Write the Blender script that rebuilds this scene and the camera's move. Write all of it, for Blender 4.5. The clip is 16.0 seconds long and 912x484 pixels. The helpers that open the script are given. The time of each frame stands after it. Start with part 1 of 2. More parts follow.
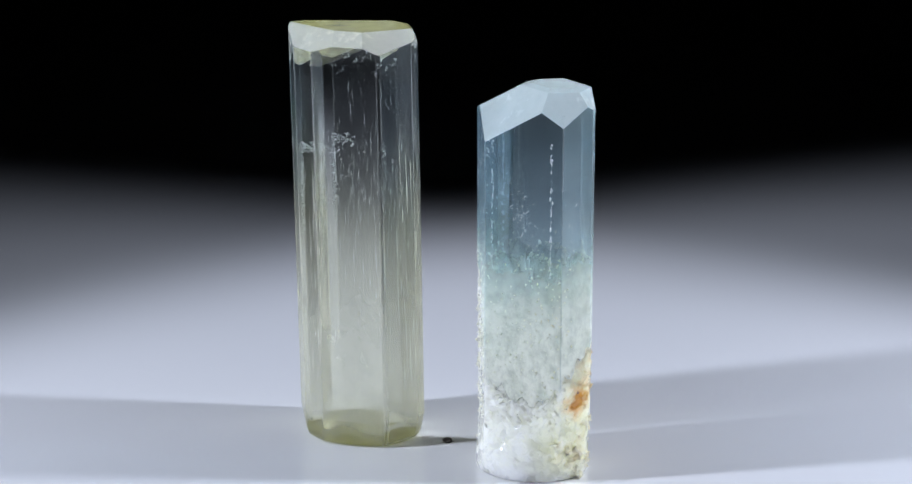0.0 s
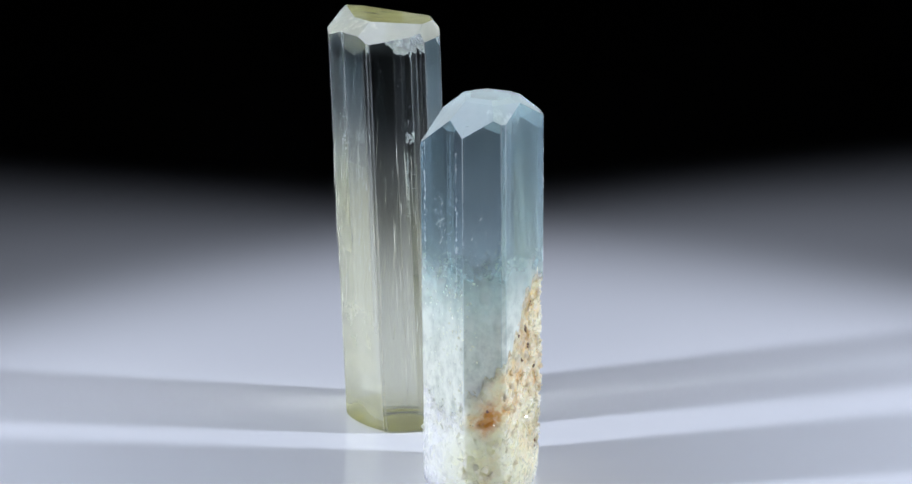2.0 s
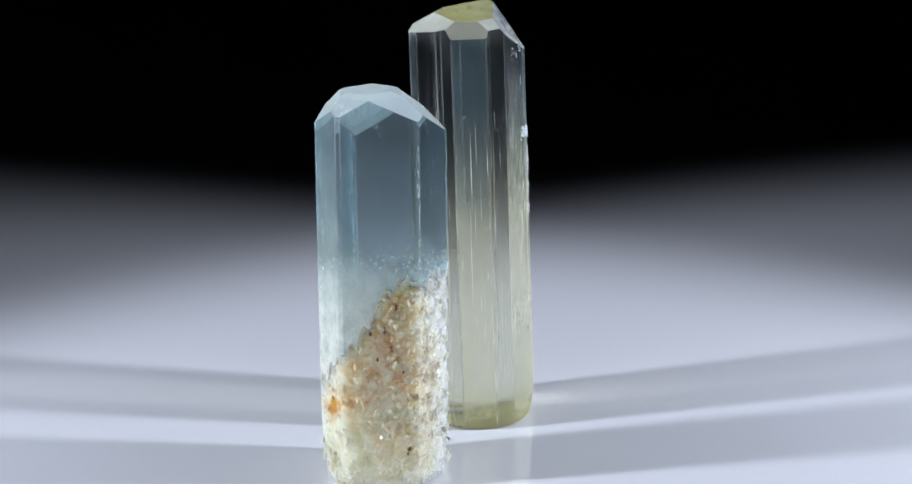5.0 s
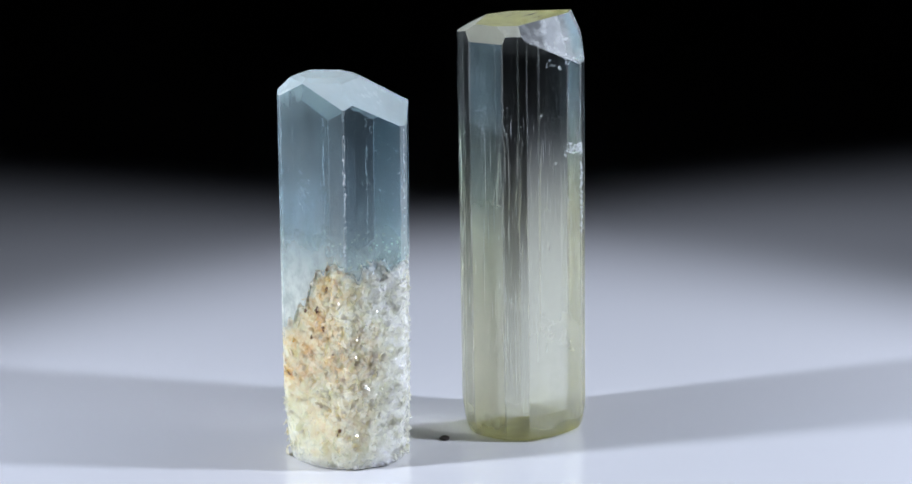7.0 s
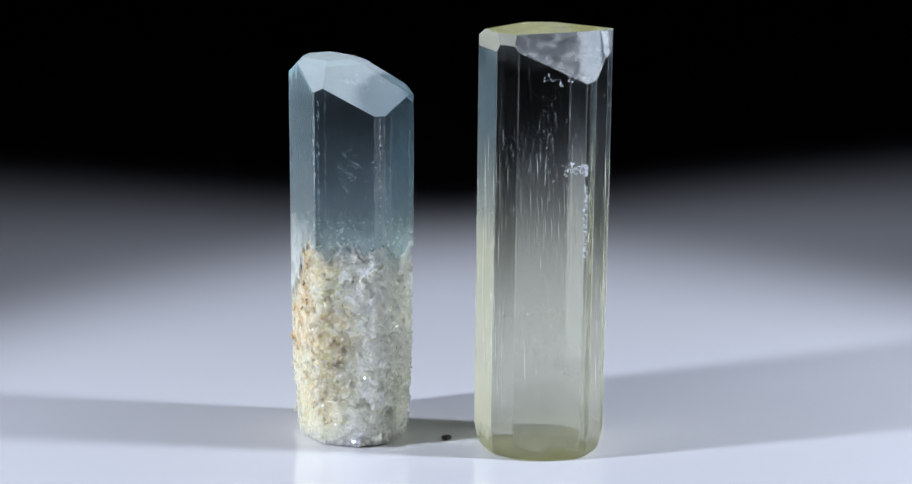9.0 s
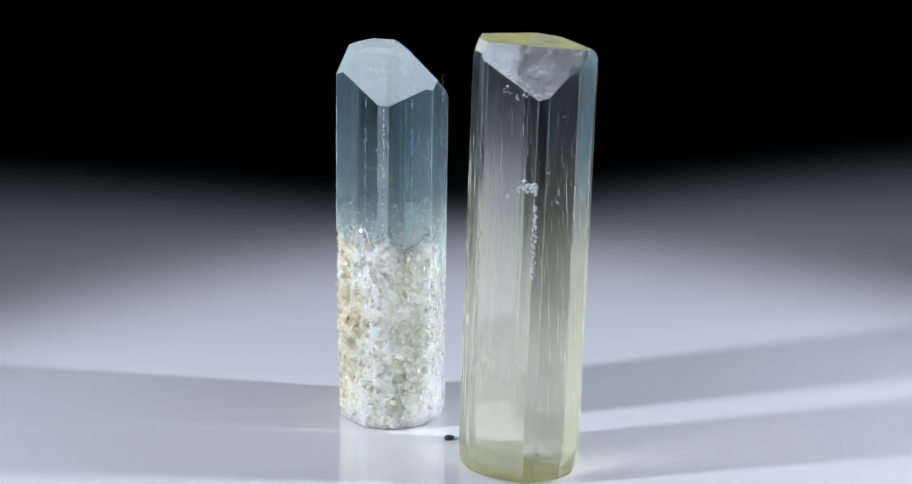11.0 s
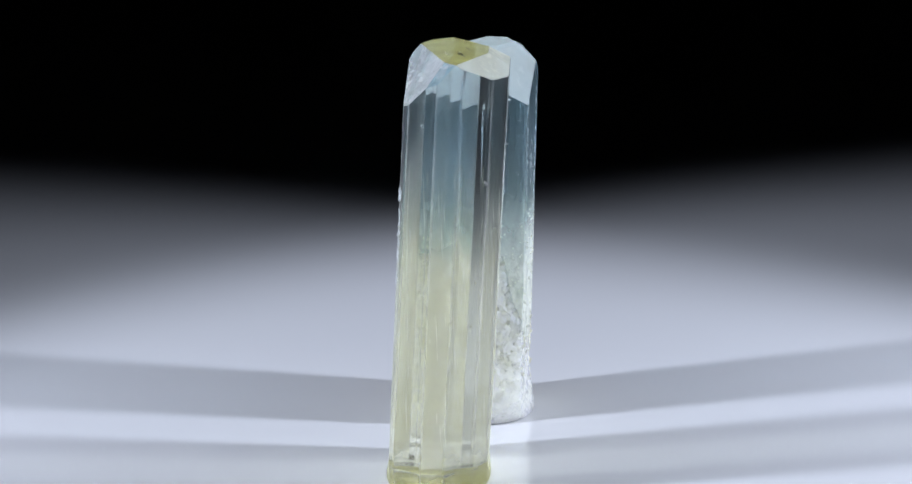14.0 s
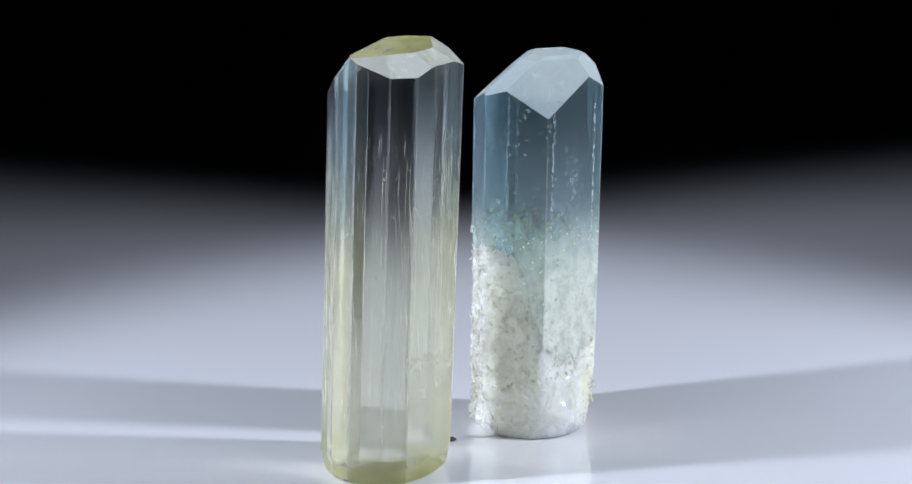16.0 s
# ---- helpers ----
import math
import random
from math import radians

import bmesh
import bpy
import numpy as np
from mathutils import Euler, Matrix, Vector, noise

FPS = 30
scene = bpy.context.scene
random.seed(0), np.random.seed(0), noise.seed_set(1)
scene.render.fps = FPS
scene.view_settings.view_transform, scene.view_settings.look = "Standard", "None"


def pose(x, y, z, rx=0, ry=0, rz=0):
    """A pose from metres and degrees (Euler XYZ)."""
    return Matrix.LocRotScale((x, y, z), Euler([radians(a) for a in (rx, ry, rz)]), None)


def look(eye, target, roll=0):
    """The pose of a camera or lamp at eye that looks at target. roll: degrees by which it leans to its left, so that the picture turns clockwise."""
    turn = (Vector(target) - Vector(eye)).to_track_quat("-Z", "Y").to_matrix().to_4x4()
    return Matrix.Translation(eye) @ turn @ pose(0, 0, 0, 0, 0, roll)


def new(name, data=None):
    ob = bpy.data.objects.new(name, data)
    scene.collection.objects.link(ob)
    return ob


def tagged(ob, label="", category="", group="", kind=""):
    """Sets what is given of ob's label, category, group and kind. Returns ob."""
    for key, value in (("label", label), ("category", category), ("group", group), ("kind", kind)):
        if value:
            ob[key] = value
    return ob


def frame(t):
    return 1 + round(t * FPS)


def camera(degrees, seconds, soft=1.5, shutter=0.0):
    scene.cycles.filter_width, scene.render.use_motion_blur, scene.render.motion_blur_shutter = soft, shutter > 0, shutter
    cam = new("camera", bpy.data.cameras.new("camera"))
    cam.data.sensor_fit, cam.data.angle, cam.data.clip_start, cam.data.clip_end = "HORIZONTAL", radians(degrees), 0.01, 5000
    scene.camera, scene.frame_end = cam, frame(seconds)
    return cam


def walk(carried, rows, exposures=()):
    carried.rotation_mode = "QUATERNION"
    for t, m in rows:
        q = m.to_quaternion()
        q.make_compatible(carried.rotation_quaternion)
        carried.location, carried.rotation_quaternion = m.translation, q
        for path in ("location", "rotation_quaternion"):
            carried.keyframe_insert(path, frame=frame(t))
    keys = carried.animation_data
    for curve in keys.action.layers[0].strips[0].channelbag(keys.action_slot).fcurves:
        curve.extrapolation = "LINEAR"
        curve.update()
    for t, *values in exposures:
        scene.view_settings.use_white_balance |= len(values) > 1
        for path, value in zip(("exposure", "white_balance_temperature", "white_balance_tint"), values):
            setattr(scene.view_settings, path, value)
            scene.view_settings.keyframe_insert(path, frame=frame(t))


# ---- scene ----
cam = camera(20.731, 16.0, soft=1.5)

# Lengths are worked out in units of the camera's distance from the turning axis.
S = 1.0 / 3.0
EYE_H, PITCH, YAW, ROLL = 0.38683, 16.60, -0.187, -0.27
CAM_POSE = pose(0, -S, EYE_H * S, 90 - PITCH, 0, YAW) @ pose(0, 0, 0, 0, 0, -ROLL)
walk(cam, [(0.0, CAM_POSE), (16.0, CAM_POSE)])

# The crystals stand on a turning plate: degrees per second, clockwise from above.
SPIN = 18.2063

# ---- light: two small spot lamps in a dark studio ----
world = bpy.data.worlds.new("dark_studio")
scene.world = world
world.use_nodes = True
world.node_tree.nodes["Background"].inputs["Color"].default_value = (0.6, 0.7, 1.0, 1)
world.node_tree.nodes["Background"].inputs["Strength"].default_value = 0.0


def spot_lamp(name, eye, target, watts, degrees, blend, radius):
    data = bpy.data.lights.new(name, "SPOT")
    data.energy, data.spot_size, data.spot_blend = watts, radians(degrees), blend
    data.shadow_soft_size, data.color = radius, (0.76, 0.83, 1.0)
    ob = new(name, data)
    ob.matrix_world = look(eye, target)
    return ob


spot_lamp("spot_lamp_a", (0.2656, -0.0258, 0.1734), (0.0067, -0.0223, 0), 4.3, 51.16, 0.667, 0.010)
spot_lamp("spot_lamp_b", (-0.2985, -0.0834, 0.1975), (0.0307, 0.0001, 0), 6.1, 36.91, 0.659, 0.012)


# ---- materials ----
class Nodes:
    """A material's nodes, with short ways to make and join them."""

    def __init__(self, name):
        self.mat = bpy.data.materials.new(name)
        self.mat.use_nodes = True
        self.tree = self.mat.node_tree
        self.tree.nodes.clear()
        self.out = self.tree.nodes.new("ShaderNodeOutputMaterial")

    def node(self, kind, settings=None, **inputs):
        n = self.tree.nodes.new("ShaderNode" + kind)
        for key, value in (settings or {}).items():
            setattr(n, key, value)
        for key, value in inputs.items():
            self.put(n, key.replace("_", " "), value)
        return n

    def put(self, n, key, value):
        slot = n.inputs[int(key[1:])] if key[0] == "i" and key[1:].isdigit() else n.inputs[key]
        if isinstance(value, bpy.types.NodeSocket):
            self.tree.links.new(value, slot)
        else:
            slot.default_value = value

    def coords(self, scale):
        tc = self.node("TexCoord")
        return self.node("Mapping", Vector=tc.outputs["Object"], Scale=scale).outputs[0]

    def noise(self, scale, detail=4.0, stretch=(1, 1, 1), rough=0.55):
        return self.node("TexNoise", Vector=self.coords(stretch), Scale=scale, Detail=detail, Roughness=rough).outputs["Fac"]

    def ramp(self, fac, stops):
        n = self.node("ValToRGB", Fac=fac)
        el = n.color_ramp.elements
        while len(el) < len(stops):
            el.new(0.5)
        for e, (p, c) in zip(el, stops):
            e.position = p
            e.color = (c, c, c, 1) if isinstance(c, (int, float)) else (*c, 1)
        return n.outputs["Color"]

    def math(self, op, a, b=0.0):
        return self.node("Math", {"operation": op}, i0=a, i1=b).outputs[0]

    def mix(self, fac, a, b):
        n = self.node("MixRGB", Fac=fac)
        for slot, value in ((1, a), (2, b)):
            if isinstance(value, bpy.types.NodeSocket):
                self.tree.links.new(value, n.inputs[slot])
            else:
                n.inputs[slot].default_value = (*value, 1)
        return n.outputs[0]

    def blend(self, fac, a, b):
        n = self.node("MixShader", Fac=fac)
        self.tree.links.new(a, n.inputs[1])
        self.tree.links.new(b, n.inputs[2])
        return n.outputs[0]

    def bump(self, height, strength, distance, normal=None):
        n = self.node("Bump", Height=height, Strength=strength, Distance=distance)
        if normal is not None:
            self.tree.links.new(normal, n.inputs["Normal"])
        return n.outputs["Normal"]

    def height(self, low, high):
        """0 at the height low, 1 at high (metres above the base)."""
        tc = self.node("TexCoord")
        z = self.node("SeparateXYZ", Vector=tc.outputs["Object"]).outputs["Z"]
        return self.node("MapRange", i0=z, i1=low, i2=high, i3=0.0, i4=1.0).outputs[0]

    def done(self, shader):
        self.tree.links.new(shader, self.out.inputs["Surface"])
        return self.mat


def plastic_floor():
    k = Nodes("white_acrylic")
    grain = k.noise(40, 3)
    col = k.mix(k.noise(9, 3), (0.78, 0.78, 0.80), (0.82, 0.82, 0.83))
    rough = k.ramp(grain, [(0.3, 0.015), (0.7, 0.035)])
    p = k.node("BsdfPrincipled", Base_Color=col, Roughness=rough, IOR=1.80, Coat_Weight=0.6, Coat_Roughness=0.01, Normal=k.bump(k.noise(2500, 2), 0.012, 0.0002))
    return k.done(p.outputs[0])


def black_cloth():
    k = Nodes("black_cloth")
    col = k.mix(k.noise(300, 3), (0.014, 0.014, 0.016), (0.026, 0.026, 0.028))
    return k.done(k.node("BsdfPrincipled", Base_Color=col, Roughness=0.95).outputs[0])


def beryl(name, tints, veils, milks, veil_col, veil_top, streak, pit, straight_share=0.30, cracked=0.0):
    """Clear beryl: tinted refracting stone with thin milky veils, and fine grooves along its length.
    tints, veils (cloudy) and milks (even): stops from the base up to 60 mm."""
    k = Nodes(name)
    h = k.height(0.0, 0.060)
    uneven = k.math("ADD", h, k.math("MULTIPLY", k.math("SUBTRACT", k.noise(160, 3), 0.5), 0.10))
    tint = k.ramp(uneven, tints)
    grooves = k.noise(1.0, 5, (1500, 1500, 14), 0.6)
    pits = k.math("MULTIPLY", k.ramp(k.noise(1.0, 3, (900, 900, 520)), [(0.66, 0.0), (0.74, 1.0)]),
                  k.ramp(k.noise(140, 2), [(0.50, 0.0), (0.62, 1.0)]))
    n1 = k.bump(grooves, streak, 0.0006)
    n2 = k.bump(pits, pit, 0.0005, n1)
    if cracked:
        # crowded small cracks towards the base
        low = k.ramp(uneven, [(0.40, 1.0), (0.52, 0.0)])
        grains = k.node("TexVoronoi", Vector=k.coords((1, 1, 0.7)), Scale=900.0).outputs["Color"]
        grain = k.node("SeparateXYZ", Vector=grains).outputs["X"]
        n2 = k.bump(k.math("MULTIPLY", low, k.math("ADD", grain, k.noise(1100, 4))), cracked, 0.0006, n2)
    glass = k.node("BsdfGlass", Color=tint, Roughness=0.02, IOR=1.575, Normal=n2)
    milky = k.mix(k.node("MapRange", i0=uneven, i1=0.5, i2=0.8, i3=0.0, i4=1.0).outputs[0], veil_col, veil_top)
    haze = k.node("BsdfDiffuse", Color=milky, Normal=n2)
    through_haze = k.node("BsdfTranslucent", Color=milky, Normal=n2)
    veil = k.blend(0.28, haze.outputs[0], through_haze.outputs[0])
    straight = k.node("BsdfTransparent", Color=tint)
    clear = k.blend(straight_share, glass.outputs[0], straight.outputs[0])
    clouds = k.math("MULTIPLY", k.ramp(k.noise(110, 5), [(0.3, 0.35), (0.7, 1.0)]),
                    k.ramp(k.noise(1.0, 4, (1100, 1100, 50)), [(0.35, 0.60), (0.7, 1.0)]))
    amount = k.ramp(uneven, veils)
    patchy = k.ramp(k.noise(480, 6, (1, 1, 0.7), 0.65), [(0.36, 0.60 if cracked else 0.94), (0.58, 1.0)])
    dust = k.math("MULTIPLY", pits, 0.35)
    milk = k.math("MAXIMUM", k.math("MULTIPLY", clouds, amount), k.math("MULTIPLY", k.ramp(uneven, milks), patchy))
    return k.done(k.blend(k.math("MAXIMUM", milk, dust), clear, veil))


def yellow_end_face():
    """The flat end faces: matt yellow-green in place of light seen through the stone, with dark scratches."""
    k = Nodes("olive_end_beryl")
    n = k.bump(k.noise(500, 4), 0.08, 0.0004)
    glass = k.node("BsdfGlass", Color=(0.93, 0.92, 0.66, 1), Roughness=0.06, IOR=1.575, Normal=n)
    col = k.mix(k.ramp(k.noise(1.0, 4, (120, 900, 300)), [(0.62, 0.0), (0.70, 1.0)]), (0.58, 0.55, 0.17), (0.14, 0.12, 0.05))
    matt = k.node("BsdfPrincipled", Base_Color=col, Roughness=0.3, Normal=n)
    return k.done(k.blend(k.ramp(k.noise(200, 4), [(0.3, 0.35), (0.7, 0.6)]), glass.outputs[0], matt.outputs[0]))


def fracture():
    """A fresh chipped face: white, uneven, splintered."""
    k = Nodes("chipped_beryl")
    big = k.noise(350, 4, (1, 1, 2.2))
    cells = k.node("TexVoronoi", Vector=k.coords((1, 1, 2)), Scale=420.0).outputs["Distance"]
    n = k.bump(big, 0.12, 0.0012, k.bump(cells, 0.03, 0.0006))
    white = k.node("BsdfPrincipled", Base_Color=(0.72, 0.74, 0.71, 1), Roughness=0.45, Normal=n)
    clear = k.node("BsdfGlass", Color=(0.95, 0.97, 0.95, 1), Roughness=0.15, IOR=1.575, Normal=n)
    flake = k.node("SeparateXYZ", Vector=k.node("TexVoronoi", Vector=k.coords((1, 1, 1.6)), Scale=900.0).outputs["Color"]).outputs["X"]
    ragged = k.math("MULTIPLY", k.ramp(k.noise(380, 6), [(0.46, 0.08), (0.58, 1.0)]), k.ramp(flake, [(0.2, 0.18), (0.8, 0.38)]))
    return k.done(k.blend(ragged, clear.outputs[0], white.outputs[0]))


def stained(k, stain_at):
    """The foot's colour: milky white, cream and bluish, with rusty stains. Returns it, the warped place and the bluish share."""
    tc = k.node("TexCoord").outputs["Object"]
    warp = k.node("TexNoise", Vector=tc, Scale=260.0, Detail=4.0).outputs["Color"]
    pos = k.node("VectorMath", {"operation": "MULTIPLY_ADD"}, i0=warp, i1=(0.004, 0.004, 0.004), i2=tc).outputs[0]
    rust = None
    for (x, y, z), radius, strength in stain_at:
        d = k.node("VectorMath", {"operation": "DISTANCE"}, i0=pos, i1=(x + 0.002, y + 0.002, z + 0.002)).outputs["Value"]
        f = k.node("MapRange", i0=d, i1=radius, i2=radius * 0.15, i3=0.0, i4=strength).outputs[0]
        rust = f if rust is None else k.math("MAXIMUM", rust, f)
    mottled = k.math("MULTIPLY", rust, k.ramp(k.noise(420, 5), [(0.28, 0.25), (0.55, 1.0)]))
    warm = k.node("VectorMath", {"operation": "DOT_PRODUCT"}, i0=pos, i1=(0.94, -0.34, 0.0)).outputs["Value"]
    warm = k.node("MapRange", i0=warm, i1=0.001, i2=0.007, i3=0.0, i4=1.0).outputs[0]
    white = k.mix(k.noise(300, 5), (0.99, 0.97, 0.85), (0.97, 0.96, 0.80))
    base = k.mix(warm, white, k.mix(k.noise(260, 6), (0.99, 0.95, 0.72), (0.97, 0.93, 0.66)))
    side = k.node("VectorMath", {"operation": "DOT_PRODUCT"}, i0=pos, i1=(-0.62, -0.78, 0.0)).outputs["Value"]
    bluish = k.math("MULTIPLY", k.node("MapRange", i0=side, i1=-0.002, i2=0.003, i3=0.0, i4=1.0).outputs[0], k.height(0.001, 0.020))
    base = k.mix(bluish, base, (0.96, 0.97, 0.82))
    tan = k.mix(k.ramp(k.noise(900, 4), [(0.35, 0.0), (0.65, 1.0)]), (0.84, 0.58, 0.26), (0.95, 0.82, 0.52))
    orange = k.mix(k.noise(700, 4), (0.42, 0.15, 0.02), (0.85, 0.45, 0.06))
    deep = k.node("MapRange", i0=mottled, i1=0.9, i2=1.5, i3=0.0, i4=1.0).outputs[0]
    return k.mix(deep, k.mix(mottled, base, tan), orange), pos, bluish


def cracked_beryl(stain_at):
    """The milky, cracked heart of the foot."""
    k = Nodes("cracked_beryl")
    col, pos, bluish = stained(k, stain_at)
    # every grain is tilted its own way, at two sizes
    n = k.node("NewGeometry").outputs["Normal"]
    for size, tilt in ((700.0, 0.75), (1700.0, 0.60)):
        grain = k.node("TexVoronoi", Vector=pos, Scale=size).outputs["Color"]
        off = k.node("VectorMath", {"operation": "SUBTRACT"}, i0=grain, i1=(0.5, 0.5, 0.5)).outputs[0]
        n = k.node("VectorMath", {"operation": "MULTIPLY_ADD"}, i0=off, i1=(tilt, tilt, tilt), i2=n).outputs[0]
    n = k.node("VectorMath", {"operation": "NORMALIZE"}, i0=n).outputs[0]
    p = k.node("BsdfPrincipled", Base_Color=col, Roughness=0.06, IOR=1.60, Normal=n, Subsurface_Weight=1.0, Subsurface_Scale=0.0040,
               Subsurface_Radius=(1.0, 1.0, 0.9), Coat_Weight=0.7, Coat_Roughness=0.03)
    return k.done(p.outputs[0])


def cracked_grain(stain_at):
    """Angular grains between the cracks: white, cream or nearly clear, stained where the rust has crept in."""
    k = Nodes("cracked_grain")
    col, _, bluish = stained(k, stain_at)
    pick = k.node("NewGeometry").outputs["Random Per Island"]
    p = k.node("BsdfPrincipled", Base_Color=col, Roughness=0.08, IOR=1.60, Normal=k.bump(k.noise(2200, 3), 0.10, 0.0003),
               Subsurface_Weight=1.0, Subsurface_Scale=0.0010, Subsurface_Radius=(1.0, 1.0, 0.9))
    lit = k.blend(0.30, p.outputs[0], k.node("BsdfTranslucent", Color=col).outputs[0])
    glass = k.node("BsdfGlass", Color=(0.93, 0.97, 0.95, 1), Roughness=0.03, IOR=1.30)
    clear = k.blend(0.8, glass.outputs[0], k.node("BsdfTransparent", Color=(0.94, 0.97, 0.95, 1)).outputs[0])
    share = k.math("MULTIPLY", k.ramp(pick, [(0.60, 0.0), (0.95, 0.28)]), k.math("ADD", 0.75, k.math("MULTIPLY", bluish, 0.4)))
    return k.done(k.blend(share, lit, clear))


def splinter(name, col, rough, clear):
    """Small bright splinters and healed cracks in the stone."""
    k = Nodes(name)
    shade = k.node("NewGeometry").outputs["Random Per Island"]
    c = k.mix(shade, tuple(v * 0.82 for v in col), col)
    p = k.node("BsdfPrincipled", Base_Color=c, Roughness=rough, IOR=1.57, Normal=k.bump(k.noise(1800, 2), 0.2, 0.0003))
    g = k.node("BsdfGlass", Color=(0.97, 0.98, 0.96, 1), Roughness=0.05, IOR=1.57)
    return k.done(k.blend(clear, p.outputs[0], g.outputs[0]))


def dark_mineral():
    k = Nodes("dark_mineral")
    col = k.mix(k.noise(1500, 3), (0.012, 0.010, 0.010), (0.05, 0.035, 0.03))
    return k.done(k.node("BsdfPrincipled", Base_Color=col, Roughness=0.5).outputs[0])


FLOOR_MAT, CLOTH = plastic_floor(), black_cloth()
Y_TINT = [(0.0, (0.93, 0.93, 0.74)), (0.05, (0.96, 0.96, 0.88)), (0.55, (0.96, 0.965, 0.88)), (0.78, (0.945, 0.967, 0.972))]
B_TINT = [(0.3, (0.84, 0.945, 0.945)), (0.6, (0.76, 0.90, 0.955)), (0.8, (0.76, 0.90, 0.96))]
# Plain faces; between them fine-grooved ones, milky in place of light reflected inside.
Y_VEILS = [(0.0, 0.20), (0.035, 0.16), (0.05, 0.20), (0.35, 0.16), (0.55, 0.06), (0.7, 0.015), (0.93, 0.01), (0.97, 0.10)]
Y_MILKS = [(0.0, 0.08), (0.05, 0.16), (0.3, 0.12), (0.5, 0.02), (0.65, 0.0), (1.0, 0.0)]
YELLOW = beryl("pale_yellow_beryl", Y_TINT, Y_VEILS, Y_MILKS, (0.97, 0.96, 0.80), (0.86, 0.91, 0.87), 0.012, 0.25, 0.10)
# Broad faces, made see-through without bending, to put a bright middle in the shadow.
YELLOW_CLEAR = beryl("see_through_yellow_beryl", Y_TINT, Y_VEILS, [(0.0, 0.08), (0.05, 0.30), (0.3, 0.26), (0.5, 0.12), (0.62, 0.02), (0.7, 0.0)], (0.94, 0.94, 0.80), (0.86, 0.91, 0.87), 0.008, 0.25, 0.70)
# Milk and colour here paint in the light reflected inside the stone.
YELLOW_LIT = beryl("lit_yellow_beryl", Y_TINT, [(0.0, 0.25), (0.035, 0.30), (0.05, 0.60), (0.5, 0.50), (0.7, 0.26), (0.93, 0.20), (0.97, 0.40)],
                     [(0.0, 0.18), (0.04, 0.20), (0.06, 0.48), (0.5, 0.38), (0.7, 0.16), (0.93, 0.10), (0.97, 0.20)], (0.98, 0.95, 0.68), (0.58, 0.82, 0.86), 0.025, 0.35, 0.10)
# Top bevels whitened in place of light coming up through the stone.
YELLOW_TIP = beryl("milky_yellow_bevel", Y_TINT, [(0.7, 0.5), (0.93, 0.62), (0.97, 0.70)],
                   [(0.7, 0.25), (0.93, 0.36), (0.97, 0.44)], (0.94, 0.93, 0.70), (0.94, 0.93, 0.72), 0.05, 0.35)
BLUE = beryl("pale_blue_beryl", B_TINT, [(0.05, 0.85), (0.30, 0.75), (0.46, 0.42), (0.54, 0.07), (0.80, 0.03), (0.84, 0.06), (0.88, 0.12)],
             [(0.05, 0.95), (0.22, 0.92), (0.38, 0.76), (0.49, 0.26), (0.55, 0.01), (0.82, 0.005), (0.90, 0.03)], (0.98, 0.98, 0.87), (0.72, 0.86, 0.86), 0.012, 0.25, cracked=0.35)
# Blue faces made milkier in place of light reflected inside them.
BLUE_LIT = beryl("lit_blue_beryl", B_TINT, [(0.05, 0.85), (0.30, 0.75), (0.46, 0.50), (0.54, 0.30), (0.80, 0.24), (0.84, 0.26), (0.88, 0.40)],
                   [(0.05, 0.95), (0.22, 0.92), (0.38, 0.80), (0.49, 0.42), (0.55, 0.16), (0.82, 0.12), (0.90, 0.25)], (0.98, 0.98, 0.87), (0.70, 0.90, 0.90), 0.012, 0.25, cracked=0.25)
# Tip facets made milky to paint in the light scattered inside the crystal.
BLUE_TIP = beryl("milky_blue_facet", B_TINT, [(0.7, 0.60), (0.84, 0.66), (0.90, 0.72)],
                 [(0.7, 0.35), (0.82, 0.45), (0.90, 0.52)], (0.92, 0.95, 0.86), (0.92, 0.95, 0.86), 0.012, 0.35)
# Edge strips made milky white, painting the highlights that rounded edges catch.
YELLOW_EDGE = beryl("yellow_edge_highlight", Y_TINT, [(0.0, 0.5), (0.5, 0.6), (0.7, 0.32), (0.93, 0.28)], [(0.0, 0.2), (0.5, 0.2), (0.7, 0.06), (0.93, 0.04)],
                    (0.98, 0.96, 0.80), (0.92, 0.95, 0.90), 0.05, 0.35)
# The same painted highlight for blue edges and two narrow reflecting faces.
BLUE_EDGE = beryl("blue_edge_highlight", B_TINT, [(0.25, 0.7), (0.54, 0.46), (0.88, 0.46)], [(0.2, 0.85), (0.40, 0.60), (0.55, 0.24), (0.90, 0.24)],
                  (0.94, 0.97, 0.90), (0.86, 0.94, 0.95), 0.012, 0.35, cracked=0.25)
OLIVE_END = yellow_end_face()
CHIP = fracture()
DARK = dark_mineral()
RUST = splinter("rusty_brown_mineral", (0.16, 0.07, 0.03), 0.4, 0.1)
TUBE = splinter("yellow_white_tubes", (0.90, 0.90, 0.78), 0.25, 0.05)
FEATHER = splinter("white_feathers", (0.88, 0.92, 0.93), 0.25, 0.10)


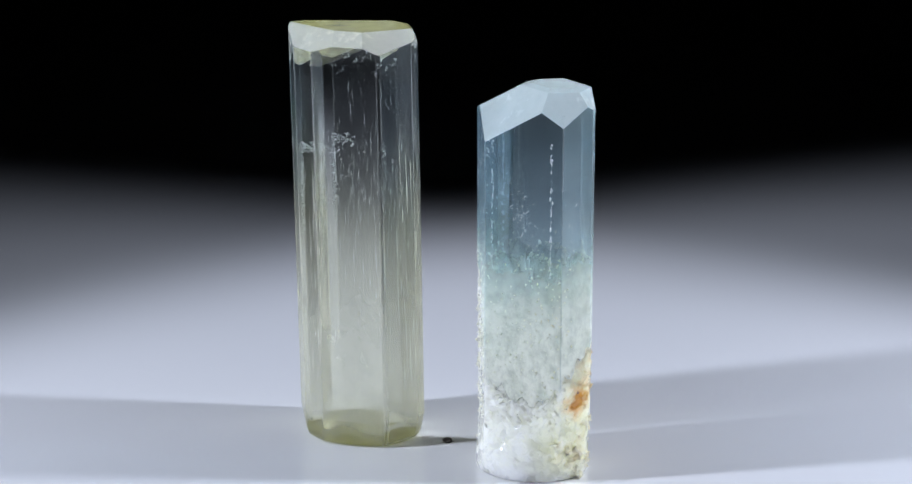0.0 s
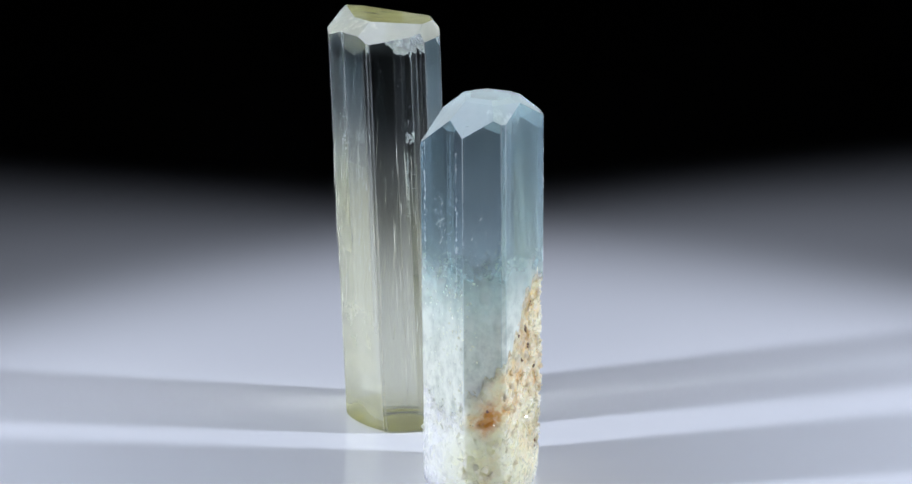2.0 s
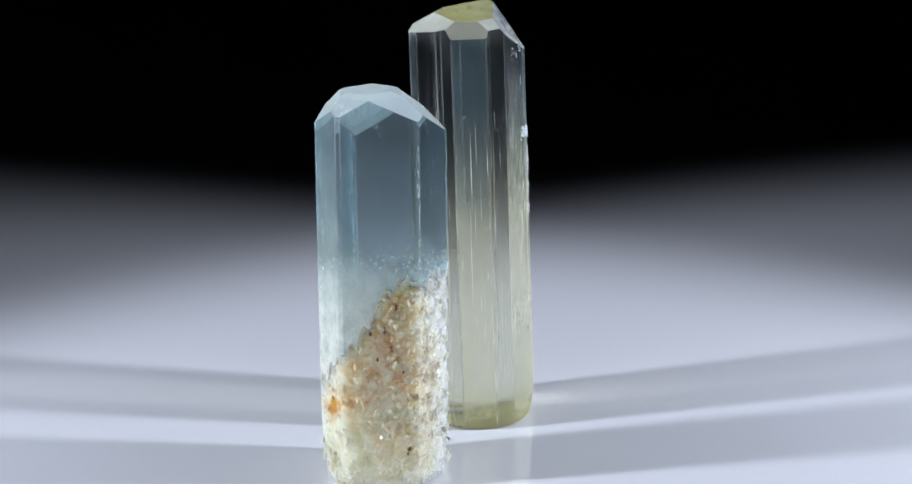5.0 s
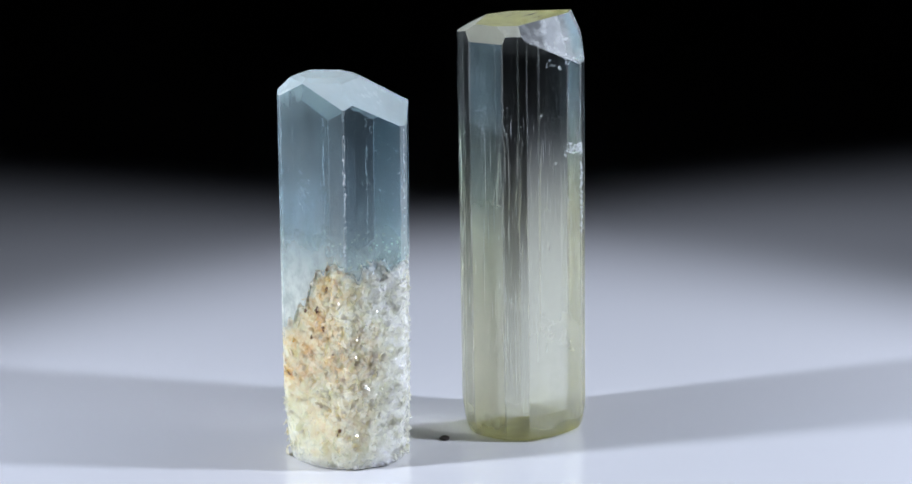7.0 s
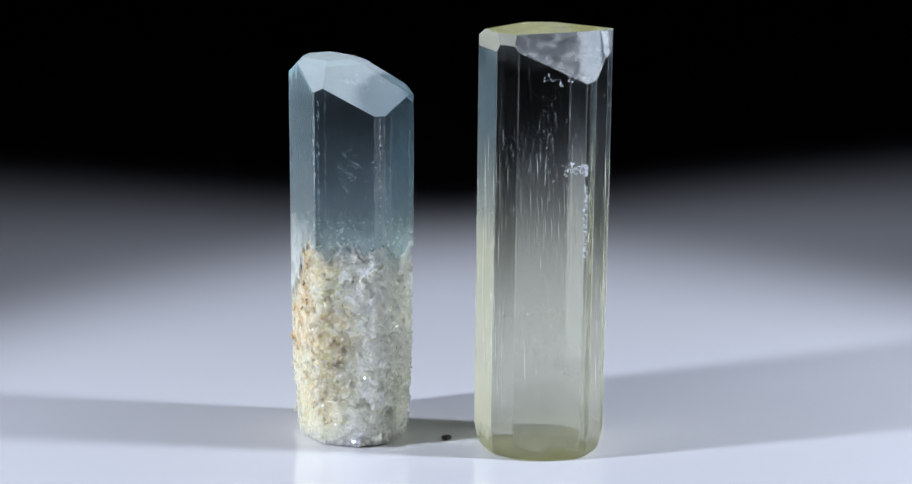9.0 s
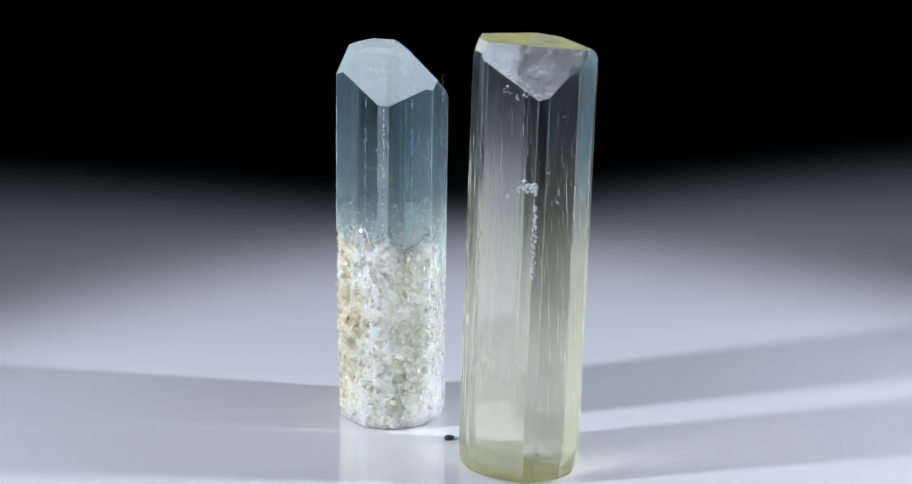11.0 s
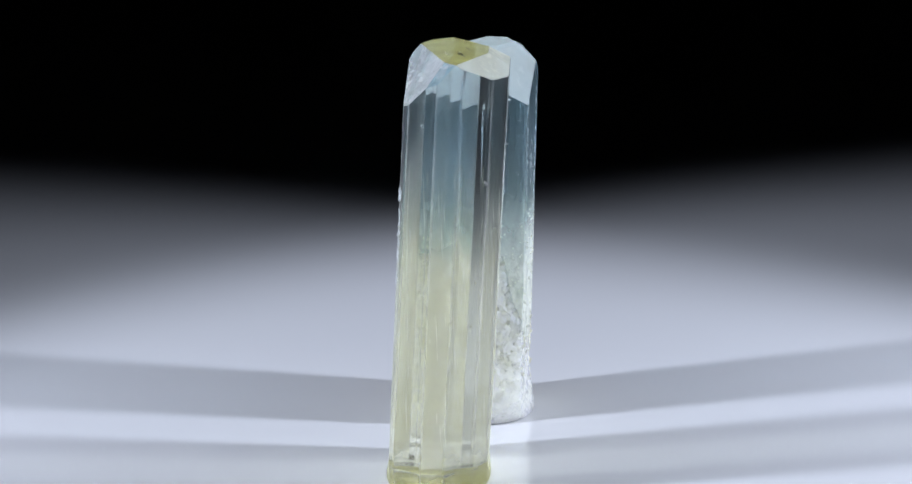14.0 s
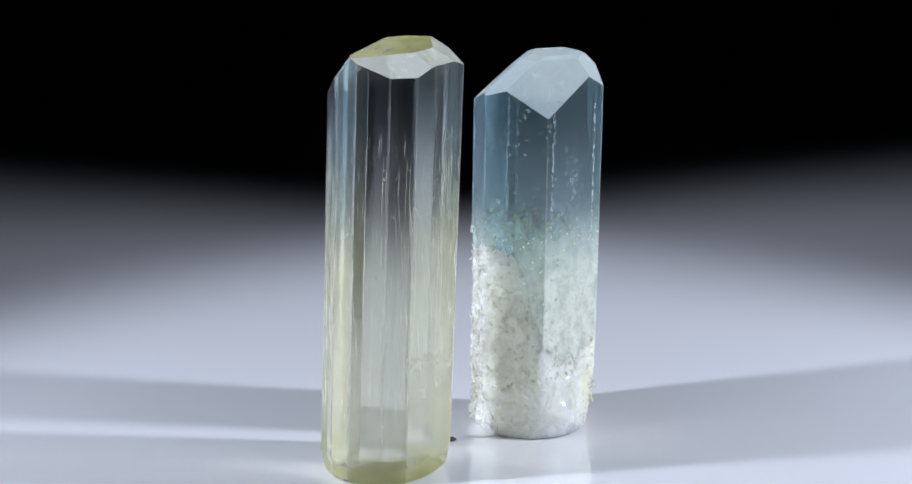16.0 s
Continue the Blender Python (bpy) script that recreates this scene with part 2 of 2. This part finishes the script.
# ---- the setting ----
def sheet(name, corners, material, thick):
    """A slab whose upper face has the given corners."""
    bm = bmesh.new()
    up = [bm.verts.new(c) for c in corners]
    face = bm.faces.new(up)
    bm.normal_update()
    n = face.normal.copy()
    low = [bm.verts.new(v.co - n * thick) for v in up]
    bm.faces.new(low[::-1])
    for i in range(len(up)):
        j = (i + 1) % len(up)
        bm.faces.new((up[i], low[i], low[j], up[j]))
    mesh = bpy.data.meshes.new(name)
    bm.to_mesh(mesh)
    bm.free()
    mesh.materials.append(material)
    return new(name, mesh)


R, TOP = 1.1, 1.2
floor = sheet("floor", [(-R, -R, 0), (R, -R, 0), (R, R, 0), (-R, R, 0)], FLOOR_MAT, 0.01)
tagged(floor, "smooth white satin acrylic tabletop under the crystals", "tabletop", kind="structure")
for name, c in (("wall_north", [(-R, R, 0), (R, R, 0), (R, R, TOP), (-R, R, TOP)]),
                ("wall_south", [(R, -R, 0), (-R, -R, 0), (-R, -R, TOP), (R, -R, TOP)]),
                ("wall_east", [(R, R, 0), (R, -R, 0), (R, -R, TOP), (R, R, TOP)]),
                ("wall_west", [(-R, -R, 0), (-R, R, 0), (-R, R, TOP), (-R, -R, TOP)]),
                ("ceiling", [(-R, R, TOP), (R, R, TOP), (R, -R, TOP), (-R, -R, TOP)])):
    tagged(sheet(name, c, CLOTH, 0.01), "matt black studio cloth", "backdrop", kind="structure")


# ---- the crystals ----
def part(name, bm, material, parent, label="", smooth=False):
    mesh = bpy.data.meshes.new(name)
    bm.to_mesh(mesh)
    bm.free()
    for m in material if isinstance(material, (list, tuple)) else [material]:
        mesh.materials.append(m)
    if smooth:
        for p in mesh.polygons:
            p.use_smooth = True
    ob = new(name, mesh)
    ob.parent = parent
    return tagged(ob, label)


def support_polygon(planes):
    """The corners of the convex outline inside half-planes (degrees, distance)."""
    pts = [Vector((math.cos(a), math.sin(a))) * 0.2 for a in np.linspace(0, 2 * math.pi, 8, endpoint=False)]
    for deg, dist in planes:
        n = Vector((math.cos(radians(deg)), math.sin(radians(deg))))
        out = []
        for p, q in zip(pts, pts[1:] + pts[:1]):
            dp, dq = p.dot(n) - dist, q.dot(n) - dist
            if dp <= 0:
                out.append(p)
            if dp * dq < 0:
                out.append(p.lerp(q, dp / (dp - dq)))
        pts = out
    return pts


def outline(planes, step, groove, seed, edge):
    """Points round the outline, with flat-bottomed growth grooves of that depth along some faces. Each corner is
    bevelled to a strip of about that width. Also returns which of the steps from point to point are such strips."""
    rnd = random.Random(seed)
    pts, res, worn = support_polygon(planes), [], []
    for p, q in zip(pts, pts[1:] + pts[:1]):
        side = q - p
        if side.length < 1e-6:
            continue
        n = Vector((side.y, -side.x)).normalized()
        trim = min(edge * rnd.uniform(0.3, 0.8), side.length * 0.25)
        p, q = p + side.normalized() * trim, q - side.normalized() * trim
        side = q - p
        count = max(1, round(side.length / step))
        level = 0.0
        for i in range(count + 1):
            if i and rnd.random() < 0.45:
                level = -groove * rnd.random() ** 2
            res.append(p + side * (i / count) + n * (level if 0 < i < count else 0.0))
            worn.append(i == count)
    return res, worn


def cut(bm, az, r, z, slope, centre, mat_index=0):
    """Cut off what lies outside a facet through the point at radius r and height z, and close the cut."""
    a, b = radians(az), radians(slope)
    n = Vector((math.cos(a) * math.sin(b), math.sin(a) * math.sin(b), math.cos(b)))
    cx, cy = centre(z)
    co = Vector((cx + r * math.cos(a), cy + r * math.sin(a), z))
    got = bmesh.ops.bisect_plane(bm, geom=bm.verts[:] + bm.edges[:] + bm.faces[:], dist=1e-7, plane_co=co, plane_no=n, clear_outer=True)
    edges = [e for e in bm.edges if e.is_boundary]
    if edges:
        for f in bmesh.ops.holes_fill(bm, edges=edges, sides=0)["faces"]:
            f.material_index = mat_index


def tube(bm, rings, worn=None, index=0):
    """Walls between rings of points (from below upwards); the marked edge strips get that material. Returns the rings'
    vertices.
    """
    vs = [[bm.verts.new(p) for p in ring] for ring in rings]
    for lo, hi in zip(vs, vs[1:]):
        for i in range(len(lo)):
            j = (i + 1) % len(lo)
            f = bm.faces.new((lo[i], lo[j], hi[j], hi[i]))
            if worn and worn[i]:
                f.material_index = index
    return vs


def turned(t, base):
    """The pose at time t of a thing that stands at base on the turning plate."""
    return pose(0, 0, 0, 0, 0, -SPIN * t) @ pose(base[0] * S, base[1] * S, 0)


LIFT = 0.0002   # the stones stand on a few high points

YB, YLEAN = (-0.03666, 0.01368), (-0.0177, -0.0389)
BB, BLEAN = (0.03626, -0.02453), (-0.0055, -0.0122)
Y_FACES = [(72, 0.0199), (132, 0.0266), (-168, 0.0250), (-138, 0.0229), (-108, 0.0203), (-48, 0.0260), (12, 0.0250), (44, 0.0228),
           (102, 0.0256), (-78, 0.0263), (-18, 0.0277), (160, 0.0271), (-28, 0.0277)]
B_FACES = [(6, 0.0209), (66, 0.0221), (126, 0.0256), (-174, 0.0222), (-114, 0.0198), (-54, 0.0266),
           (36, 0.0246), (96, 0.0262), (156, 0.0277), (-144, 0.0242), (-84, 0.0275), (-24, 0.0268)]


def retone_faces(bm, spans, index):
    """Give the plain upright faces that look into the spans of directions (degrees) another material, to stand in for
    light in the stone.
    """
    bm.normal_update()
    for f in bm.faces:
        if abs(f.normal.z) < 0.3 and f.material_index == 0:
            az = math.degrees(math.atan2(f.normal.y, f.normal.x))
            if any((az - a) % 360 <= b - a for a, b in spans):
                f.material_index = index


def reach(planes, az):
    """Distance from the middle to the outline in the direction az."""
    return min(d / math.cos(radians(az - a)) for a, d in planes if math.cos(radians(az - a)) > 0.2)


def chunk(bm, at, size, rnd, stretch=(1, 1, 1), turn=None):
    """One angular splinter: an uneven four-sided double wedge."""
    m = Matrix.LocRotScale(at, turn or Euler([rnd.uniform(0, 6.3) for _ in range(3)]), Vector(stretch) * size)
    w = [rnd.uniform(0.6, 1.3) for _ in range(6)]
    v = [bm.verts.new(m @ Vector(c)) for c in ((w[0], 0, 0.2), (0.1, w[1], -0.1), (-w[2], 0, 0.15), (0, -w[3], -0.2), (0.1, 0.1, w[4]), (0, -0.1, -w[5]))]
    for i in range(4):
        j = (i + 1) % 4
        bm.faces.new((v[i], v[j], v[4]))
        bm.faces.new((v[j], v[i], v[5]))


def on_side(planes, lean, az, z, depth=1.0):
    r = reach(planes, az) * depth
    return Vector((r * math.cos(radians(az)) + lean[0] * z, r * math.sin(radians(az)) + lean[1] * z, z)) * S + Vector((0, 0, LIFT))


def yellow_crystal():
    thing = tagged(new("beryl_crystal"), "tall clear pale yellow beryl crystal, grooved sides, chipped flat top", "crystal", "crystals on the turning plate")
    ring, edge_strips = outline(Y_FACES, 0.0024, 0.00013, 3, 0.0007)
    centre = lambda z: (YLEAN[0] * z, YLEAN[1] * z)
    levels = [(0.0, 0.968), (0.0015, 0.988), (0.004, 0.997), (0.010, 1.0), (0.195, 1.0)]

    def worn(p, z):
        w = 0.5 * max(0.0, 1 - z / 0.010)
        return 1 - w + w * 0.0242 / p.length

    bm = bmesh.new()
    vs = tube(bm, [[(p.x * k * worn(p, z) + YLEAN[0] * z, p.y * k * worn(p, z) + YLEAN[1] * z, z) for p in ring] for z, k in levels], edge_strips, 5)
    # olive base face paints in the dark ring refracted from under the stone
    bm.faces.new(vs[0][::-1]).material_index = 2
    bm.faces.new(vs[-1])
    bmesh.ops.recalc_face_normals(bm, faces=bm.faces[:])
    # faces whose milk paints in inner reflected light
    retone_faces(bm, ((-2, 33), (138, 188)), 3)
    # broad faces that pass lamp light unbent into the shadow's middle
    retone_faces(bm, ((58, 87), (-122, -94)), 6)
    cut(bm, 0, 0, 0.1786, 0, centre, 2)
    for az, r, z, slope in ((-66, 0.0274, 0.1712, 30), (-134, 0.0235, 0.1705, 36), (-108, 0.0202, 0.1738, 30),
                            (-20, 0.0272, 0.1760, 50), (12, 0.0250, 0.1715, 74), (44, 0.0228, 0.1745, 50)):
        cut(bm, az, r, z, slope, centre, 4)
    for az, r, z, slope in ((90, 0.0212, 0.1640, 54), (115, 0.0262, 0.1660, 57)):
        cut(bm, az, r, z, slope, centre, 1)
    bmesh.ops.recalc_face_normals(bm, faces=bm.faces[:])
    for v in bm.verts:
        v.co = v.co * S + Vector((0, 0, LIFT))
    part("stone", bm, [YELLOW, CHIP, OLIVE_END, YELLOW_LIT, YELLOW_TIP, YELLOW_EDGE, YELLOW_CLEAR], thing)

    # growth tubes: thin bright threads along the stone, in bundles
    rnd = random.Random(11)
    for mid, count in ((-140, 26), (-35, 30), (20, 30), (0, 16), (140, 24), (165, 14), (60, 8)):
        bm = bmesh.new()
        for _ in range(count):
            az, z, length = rnd.gauss(mid, 9), rnd.uniform(0.03, 0.125), rnd.uniform(0.004, 0.020) * rnd.random() ** 0.5
            chunk(bm, on_side(Y_FACES, YLEAN, az, z, 0.9995), 0.00005 * rnd.uniform(0.5, 1.3), rnd, (0.8, 0.8, length * S / 0.00005), Euler((-YLEAN[1], YLEAN[0], radians(az))))
        tagged(part("growth_streak", bm, TUBE, thing, "thin pale growth threads"), kind="stuff")

    # fine needles and dust in the middle of the clear upper half
    for mid in (35, 75, 100, -100, -70):
        bm = bmesh.new()
        for _ in range(70):
            az, z, length = rnd.gauss(mid, 11), rnd.gauss(0.108, 0.022), 0.0005 + 0.006 * rnd.random() ** 4
            chunk(bm, on_side(Y_FACES, YLEAN, az, min(z, 0.155), 0.996), 0.00003 * rnd.uniform(0.5, 1.4), rnd, (0.8, 0.8, length * S / 0.00003), Euler((-YLEAN[1], YLEAN[0], radians(az))))
        tagged(part("needle_cloud", bm, FEATHER, thing, "fine white needles and dust"), kind="stuff")

    # a healed crack that runs down one edge and branches
    bm = bmesh.new()
    for i in range(240):
        u = rnd.random()
        az, z = (96 + 50 * u + rnd.gauss(0, 1), 0.1245 + rnd.gauss(0, 0.0012)) if u < 0.35 else (113.5 + rnd.gauss(0, 0.9), 0.1245 - 0.058 * (u - 0.35) + rnd.gauss(0, 0.001))
        chunk(bm, on_side(Y_FACES, YLEAN, az, z, 0.996), 0.00013 * rnd.uniform(0.3, 1.6), rnd, (0.7, 1.2, 1.5))
    for i in range(45):
        chunk(bm, on_side(Y_FACES, YLEAN, -112 + rnd.gauss(0, 8), 0.129 + rnd.gauss(0, 0.006), 0.995), 0.00008 * rnd.uniform(0.4, 1.3), rnd, (1, 1, rnd.uniform(0.6, 3)))
    tagged(part("healed_crack", bm, FEATHER, thing, "jagged white healed crack"), kind="stuff")

    # splinters along the broken top
    bm = bmesh.new()
    for i in range(40):
        az = rnd.uniform(70, 112)
        chunk(bm, on_side(Y_FACES, YLEAN, az, 0.1625 + rnd.uniform(-0.002, 0.001) - 0.004 * (84 < az < 94) * rnd.random(), 0.982), 0.00013 * rnd.uniform(0.3, 1.4), rnd, (1, 0.6, 1.2))
    tagged(part("splinter_fringe", bm, FEATHER, thing, "white splinters at the broken top"), kind="stuff")
    return thing


def foot_height(az):
    """Height at which the cracked foot of the blue crystal ends, by the direction in degrees."""
    table = [(-180, 0.080), (-170, 0.070), (-158, 0.052), (-145, 0.040), (-120, 0.034), (-95, 0.032), (-80, 0.036), (-66, 0.044), (-44, 0.054), (-30, 0.060),
             (-18, 0.068), (0, 0.082), (28, 0.090), (50, 0.084), (70, 0.091), (90, 0.084), (110, 0.089), (130, 0.081), (150, 0.086), (180, 0.080)]
    az = (az + 180) % 360 - 180
    for (a, p), (b, q) in zip(table, table[1:]):
        if a <= az <= b:
            return p + (q - p) * (az - a) / (b - a)
    return 0.07


def blue_crystal():
    thing = tagged(new("aquamarine_crystal"), "clear pale blue aquamarine crystal with cracked rust-stained milky foot", "crystal", "crystals on the turning plate")
    ring, edge_strips = outline(B_FACES, 0.0005, 0.0, 5, 0.0005)
    centre = lambda z: (BLEAN[0] * z, BLEAN[1] * z)
    top = []
    for p in ring:
        jag = noise.noise(Vector((p.x, p.y, 0)) * 330) * 0.0045 + noise.noise(Vector((p.x, p.y, 3)) * 900) * 0.002
        top.append(foot_height(math.degrees(math.atan2(p.y, p.x))) + jag)
    cap = []
    for k in (0.93, 0.8, 0.62, 0.42, 0.2):
        cap.append([(p.x * k, p.y * k, z * k + 0.074 * (1 - k) + 0.004 * noise.noise(Vector((p.x * k, p.y * k, 7)) * 260)) for p, z in zip(ring, top)])

    def at(x, y, z):
        return (x + BLEAN[0] * z, y + BLEAN[1] * z, z)

    # the clear upper part
    bm = bmesh.new()
    rings = [[at(*q) for q in c] for c in cap[::-1]] + [[at(p.x, p.y, z + 0.0002) for p, z in zip(ring, top)], [at(p.x, p.y, 0.18) for p in ring]]
    vs = tube(bm, rings, edge_strips, 3)
    bm.faces.new(vs[0][::-1])
    bm.faces.new(vs[-1])
    bmesh.ops.recalc_face_normals(bm, faces=bm.faces[:])
    # narrow faces that get the painted edge highlight
    retone_faces(bm, ((91, 101), (151, 161)), 3)
    # faces made milky for light reflected inside the stone
    retone_faces(bm, ((-86, 38),), 1)
    facets = ((36, 0.0247, 0.1531, 42), (100, 0.0236, 0.1464, 42), (156, 0.0265, 0.1500, 30),
                            (-144, 0.0226, 0.1431, 50), (-84, 0.0262, 0.1507, 50), (-24, 0.0268, 0.1555, 48))
    crown = 0.1634
    cut(bm, 0, 0, crown, 0, centre, 2)
    for az, r, z, slope in facets:
        cut(bm, az, r, z, slope, centre, 2)
    for az, r, z, slope in facets:
        cut(bm, az, r - (crown - z) / math.tan(radians(slope)), crown - 0.0008, slope * 0.55, centre, 2)
    bmesh.ops.recalc_face_normals(bm, faces=bm.faces[:])
    for v in bm.verts:
        v.co = v.co * S + Vector((0, 0, LIFT))
    part("clear_tip", bm, [BLUE, BLUE_LIT, BLUE_TIP, BLUE_EDGE], thing, "clear pale blue upper part")

    # the cracked foot
    stains = [((r * math.cos(radians(az)) * S, r * math.sin(radians(az)) * S, z * S), size, strength) for az, r, z, size, strength in
              ((-46, 0.024, 0.0362, 0.0042, 2.2), (-4, 0.022, 0.078, 0.0060, 0.7), (-80, 0.024, 0.072, 0.0050, 0.35), (-8, 0.022, 0.064, 0.0085, 1.1), (14, 0.022, 0.080, 0.0065, 1.1), (22, 0.022, 0.048, 0.0100, 0.85),
               (-20, 0.022, 0.048, 0.0085, 1.0), (-30, 0.024, 0.038, 0.0065, 0.95), (18, 0.020, 0.018, 0.0095, 0.7), (-45, 0.024, 0.015, 0.0060, 0.3), (50, 0.022, 0.055, 0.0050, 0.35))]
    foot_mat, grain_mat = cracked_beryl(stains), cracked_grain(stains)
    bm = bmesh.new()
    steps = 150
    rings = []
    tilts = {}
    for i in range(steps + 1):
        row = []
        for p, zt in zip(ring, top):
            u = i / steps
            z = u * (zt - 0.0003)
            az = math.degrees(math.atan2(p.y, p.x))
            broken = max(0.0, math.cos(radians(az - 25))) ** 2.5 * max(0.0, 1 - z / 0.045) ** 1.3
            grainy = 0.18 + 0.82 * max(0.0, math.cos(radians(az - 75) * 0.8)) ** 0.7
            k = 1.0 - 0.09 * broken - 0.02 * max(0.0, 1 - z / 0.006)
            worn = 0.95 * max(0.0, 1 - z / 0.026)
            k *= 1 - worn + worn * 0.0250 / math.hypot(p.x, p.y)
            for density, depth in ((210.0, 0.050), (480.0, 0.026)):
                q = Vector((p.x, p.y, z)) * density
                cell = noise.voronoi(q)[1][0]
                key = (density, round(cell.x, 3), round(cell.y, 3), round(cell.z, 3))
                if key not in tilts:
                    g = random.Random(hash(key[1]) ^ hash(key[2]) ^ hash(key[3]))
                    tilts[key] = (g.random(), Vector((g.uniform(-1, 1), g.uniform(-1, 1), g.uniform(-1, 1))))
                lift, tilt = tilts[key]
                k -= depth * grainy * min(1.0, max(0.0, 0.5 * lift + 0.9 * (q - cell).dot(tilt) + 0.2)) * (u < 0.985)
            row.append(at(p.x * k, p.y * k, z))
        rings.append(row)
    rings += [[at(x, y, z - 0.0005) for x, y, z in c] for c in cap]
    vs = tube(bm, rings)
    bm.faces.new(vs[0][::-1])
    bm.faces.new(vs[-1])
    bmesh.ops.recalc_face_normals(bm, faces=bm.faces[:])
    for v in bm.verts:
        v.co = v.co * S + Vector((0, 0, LIFT))
    part("cracked_foot", bm, foot_mat, thing, "milky white cracked foot with orange rust stains")

    # angular clear and white grains over the cracked side, and along the ragged upper end of the foot
    rnd, bm = random.Random(21), bmesh.new()

    def scale(az, z, depth, size):
        """A tilted angular plate in the surface."""
        depth -= 0.09 * max(0.0, math.cos(radians(az - 25))) ** 2.5 * max(0.0, 1 - z / 0.045) ** 1.3
        turn = Euler((rnd.uniform(-3, 3), rnd.gauss(0, 0.45), radians(az) + rnd.gauss(0, 0.45)), "XYZ")
        chunk(bm, on_side(B_FACES, BLEAN, az, z, depth), size, rnd, (0.30, 1.0, 1.0), turn)

    for _ in range(900):
        az = rnd.gauss(75, 62) if rnd.random() < 0.7 else rnd.uniform(-180, 180)
        z = foot_height(az) * (0.02 + 0.98 * rnd.random())
        scale(az, z, 0.975, 0.00062 * rnd.uniform(0.35, 1.2))
    for _ in range(380):
        az = rnd.uniform(-180, 180)
        scale(az, foot_height(az) + rnd.gauss(0, 0.0018), 0.975, 0.00034 * rnd.uniform(0.3, 1.2))
    for _ in range(700):
        az = rnd.uniform(-205, -58)
        scale(az, 0.022 + 0.070 * rnd.random() ** 1.2, 0.994, 0.00026 * rnd.uniform(0.3, 1.3))
    tagged(part("grain_crust", bm, grain_mat, thing, "glittering clear and white grains"), kind="stuff")

    # dark specks in the foot
    for az, z, size in ((29, 0.0168, 0.00042), (26, 0.0150, 0.00030), (20, 0.0035, 0.00036), (36, 0.0045, 0.00026), (-49, 0.0385, 0.00028), (-43, 0.0330, 0.00030),
                        (-64, 0.0325, 0.00024), (10, 0.0600, 0.00030), (3, 0.0680, 0.00034), (16, 0.0770, 0.00028), (-6, 0.0560, 0.00026), (60, 0.0620, 0.00022),
                        (-12, 0.0660, 0.00030), (24, 0.0500, 0.00024)):
        bm = bmesh.new()
        for _ in range(3):
            chunk(bm, on_side(B_FACES, BLEAN, az + rnd.uniform(-1, 1), z + rnd.uniform(-0.001, 0.001), 0.97 - 0.09 * max(0.0, math.cos(radians(az - 25))) ** 2.5 * max(0.0, 1 - z / 0.045) ** 1.3),
                  size * rnd.uniform(0.5, 1.1), rnd, (1, 1, 1.5))
        part("mineral_speck", bm, RUST, thing)

    # worn edges: a dotted line of tiny chips
    for az in (39, 104, -143, -78):
        bm = bmesh.new()
        for _ in range(60):
            z = rnd.uniform(0.088, 0.143)
            chunk(bm, on_side(B_FACES, BLEAN, az + rnd.gauss(0, 0.5), z, 0.997), 0.00008 * rnd.uniform(0.4, 1.5), rnd, (1, 1, rnd.uniform(1, 5)), Euler((0, 0, radians(az))))
        tagged(part("worn_edge", bm, FEATHER, thing, "dotted white worn edge"), kind="stuff")

    # feathery cracks in the clear part
    for mid, zm, spread, count in ((-108, 0.112, 7, 80), (-95, 0.100, 8, 20), (-150, 0.105, 5, 14), (100, 0.118, 8, 22), (178, 0.128, 6, 24), (-60, 0.108, 6, 14), (190, 0.110, 10, 18), (-172, 0.142, 5, 24), (-150, 0.137, 4, 24)):
        bm = bmesh.new()
        for _ in range(count):
            chunk(bm, on_side(B_FACES, BLEAN, rnd.gauss(mid, spread), rnd.gauss(zm, 0.005), 0.998), 0.00012 * rnd.uniform(0.3, 1.3), rnd, (0.4, 0.45, rnd.uniform(1.0, 3.4)), Euler((rnd.uniform(0, 3.1), 0, radians(mid))))
        tagged(part("feather_crack", bm, FEATHER, thing, "fine white feathery crack"), kind="stuff")
    return thing


def crumb():
    bm = bmesh.new()
    bmesh.ops.create_icosphere(bm, subdivisions=2, radius=0.00075)
    for v in bm.verts:
        v.co *= 1 + 0.35 * noise.noise(v.co * 1900)
        v.co.z = v.co.z * 0.38 + 0.00026
    mesh = bpy.data.meshes.new("mineral_crumb")
    bm.to_mesh(mesh)
    bm.free()
    mesh.materials.append(DARK)
    return tagged(new("mineral_crumb", mesh), "tiny black mineral crumb lying on the white plate", "crumb")


YELLOW_THING, BLUE_THING, CRUMB = yellow_crystal(), blue_crystal(), crumb()


def motions():
    for thing, base in ((YELLOW_THING, YB), (BLUE_THING, BB), (CRUMB, (0.0001, -0.0016))):
        walk(thing, [(i * 0.25, turned(i * 0.25, base)) for i in range(65)])


motions()
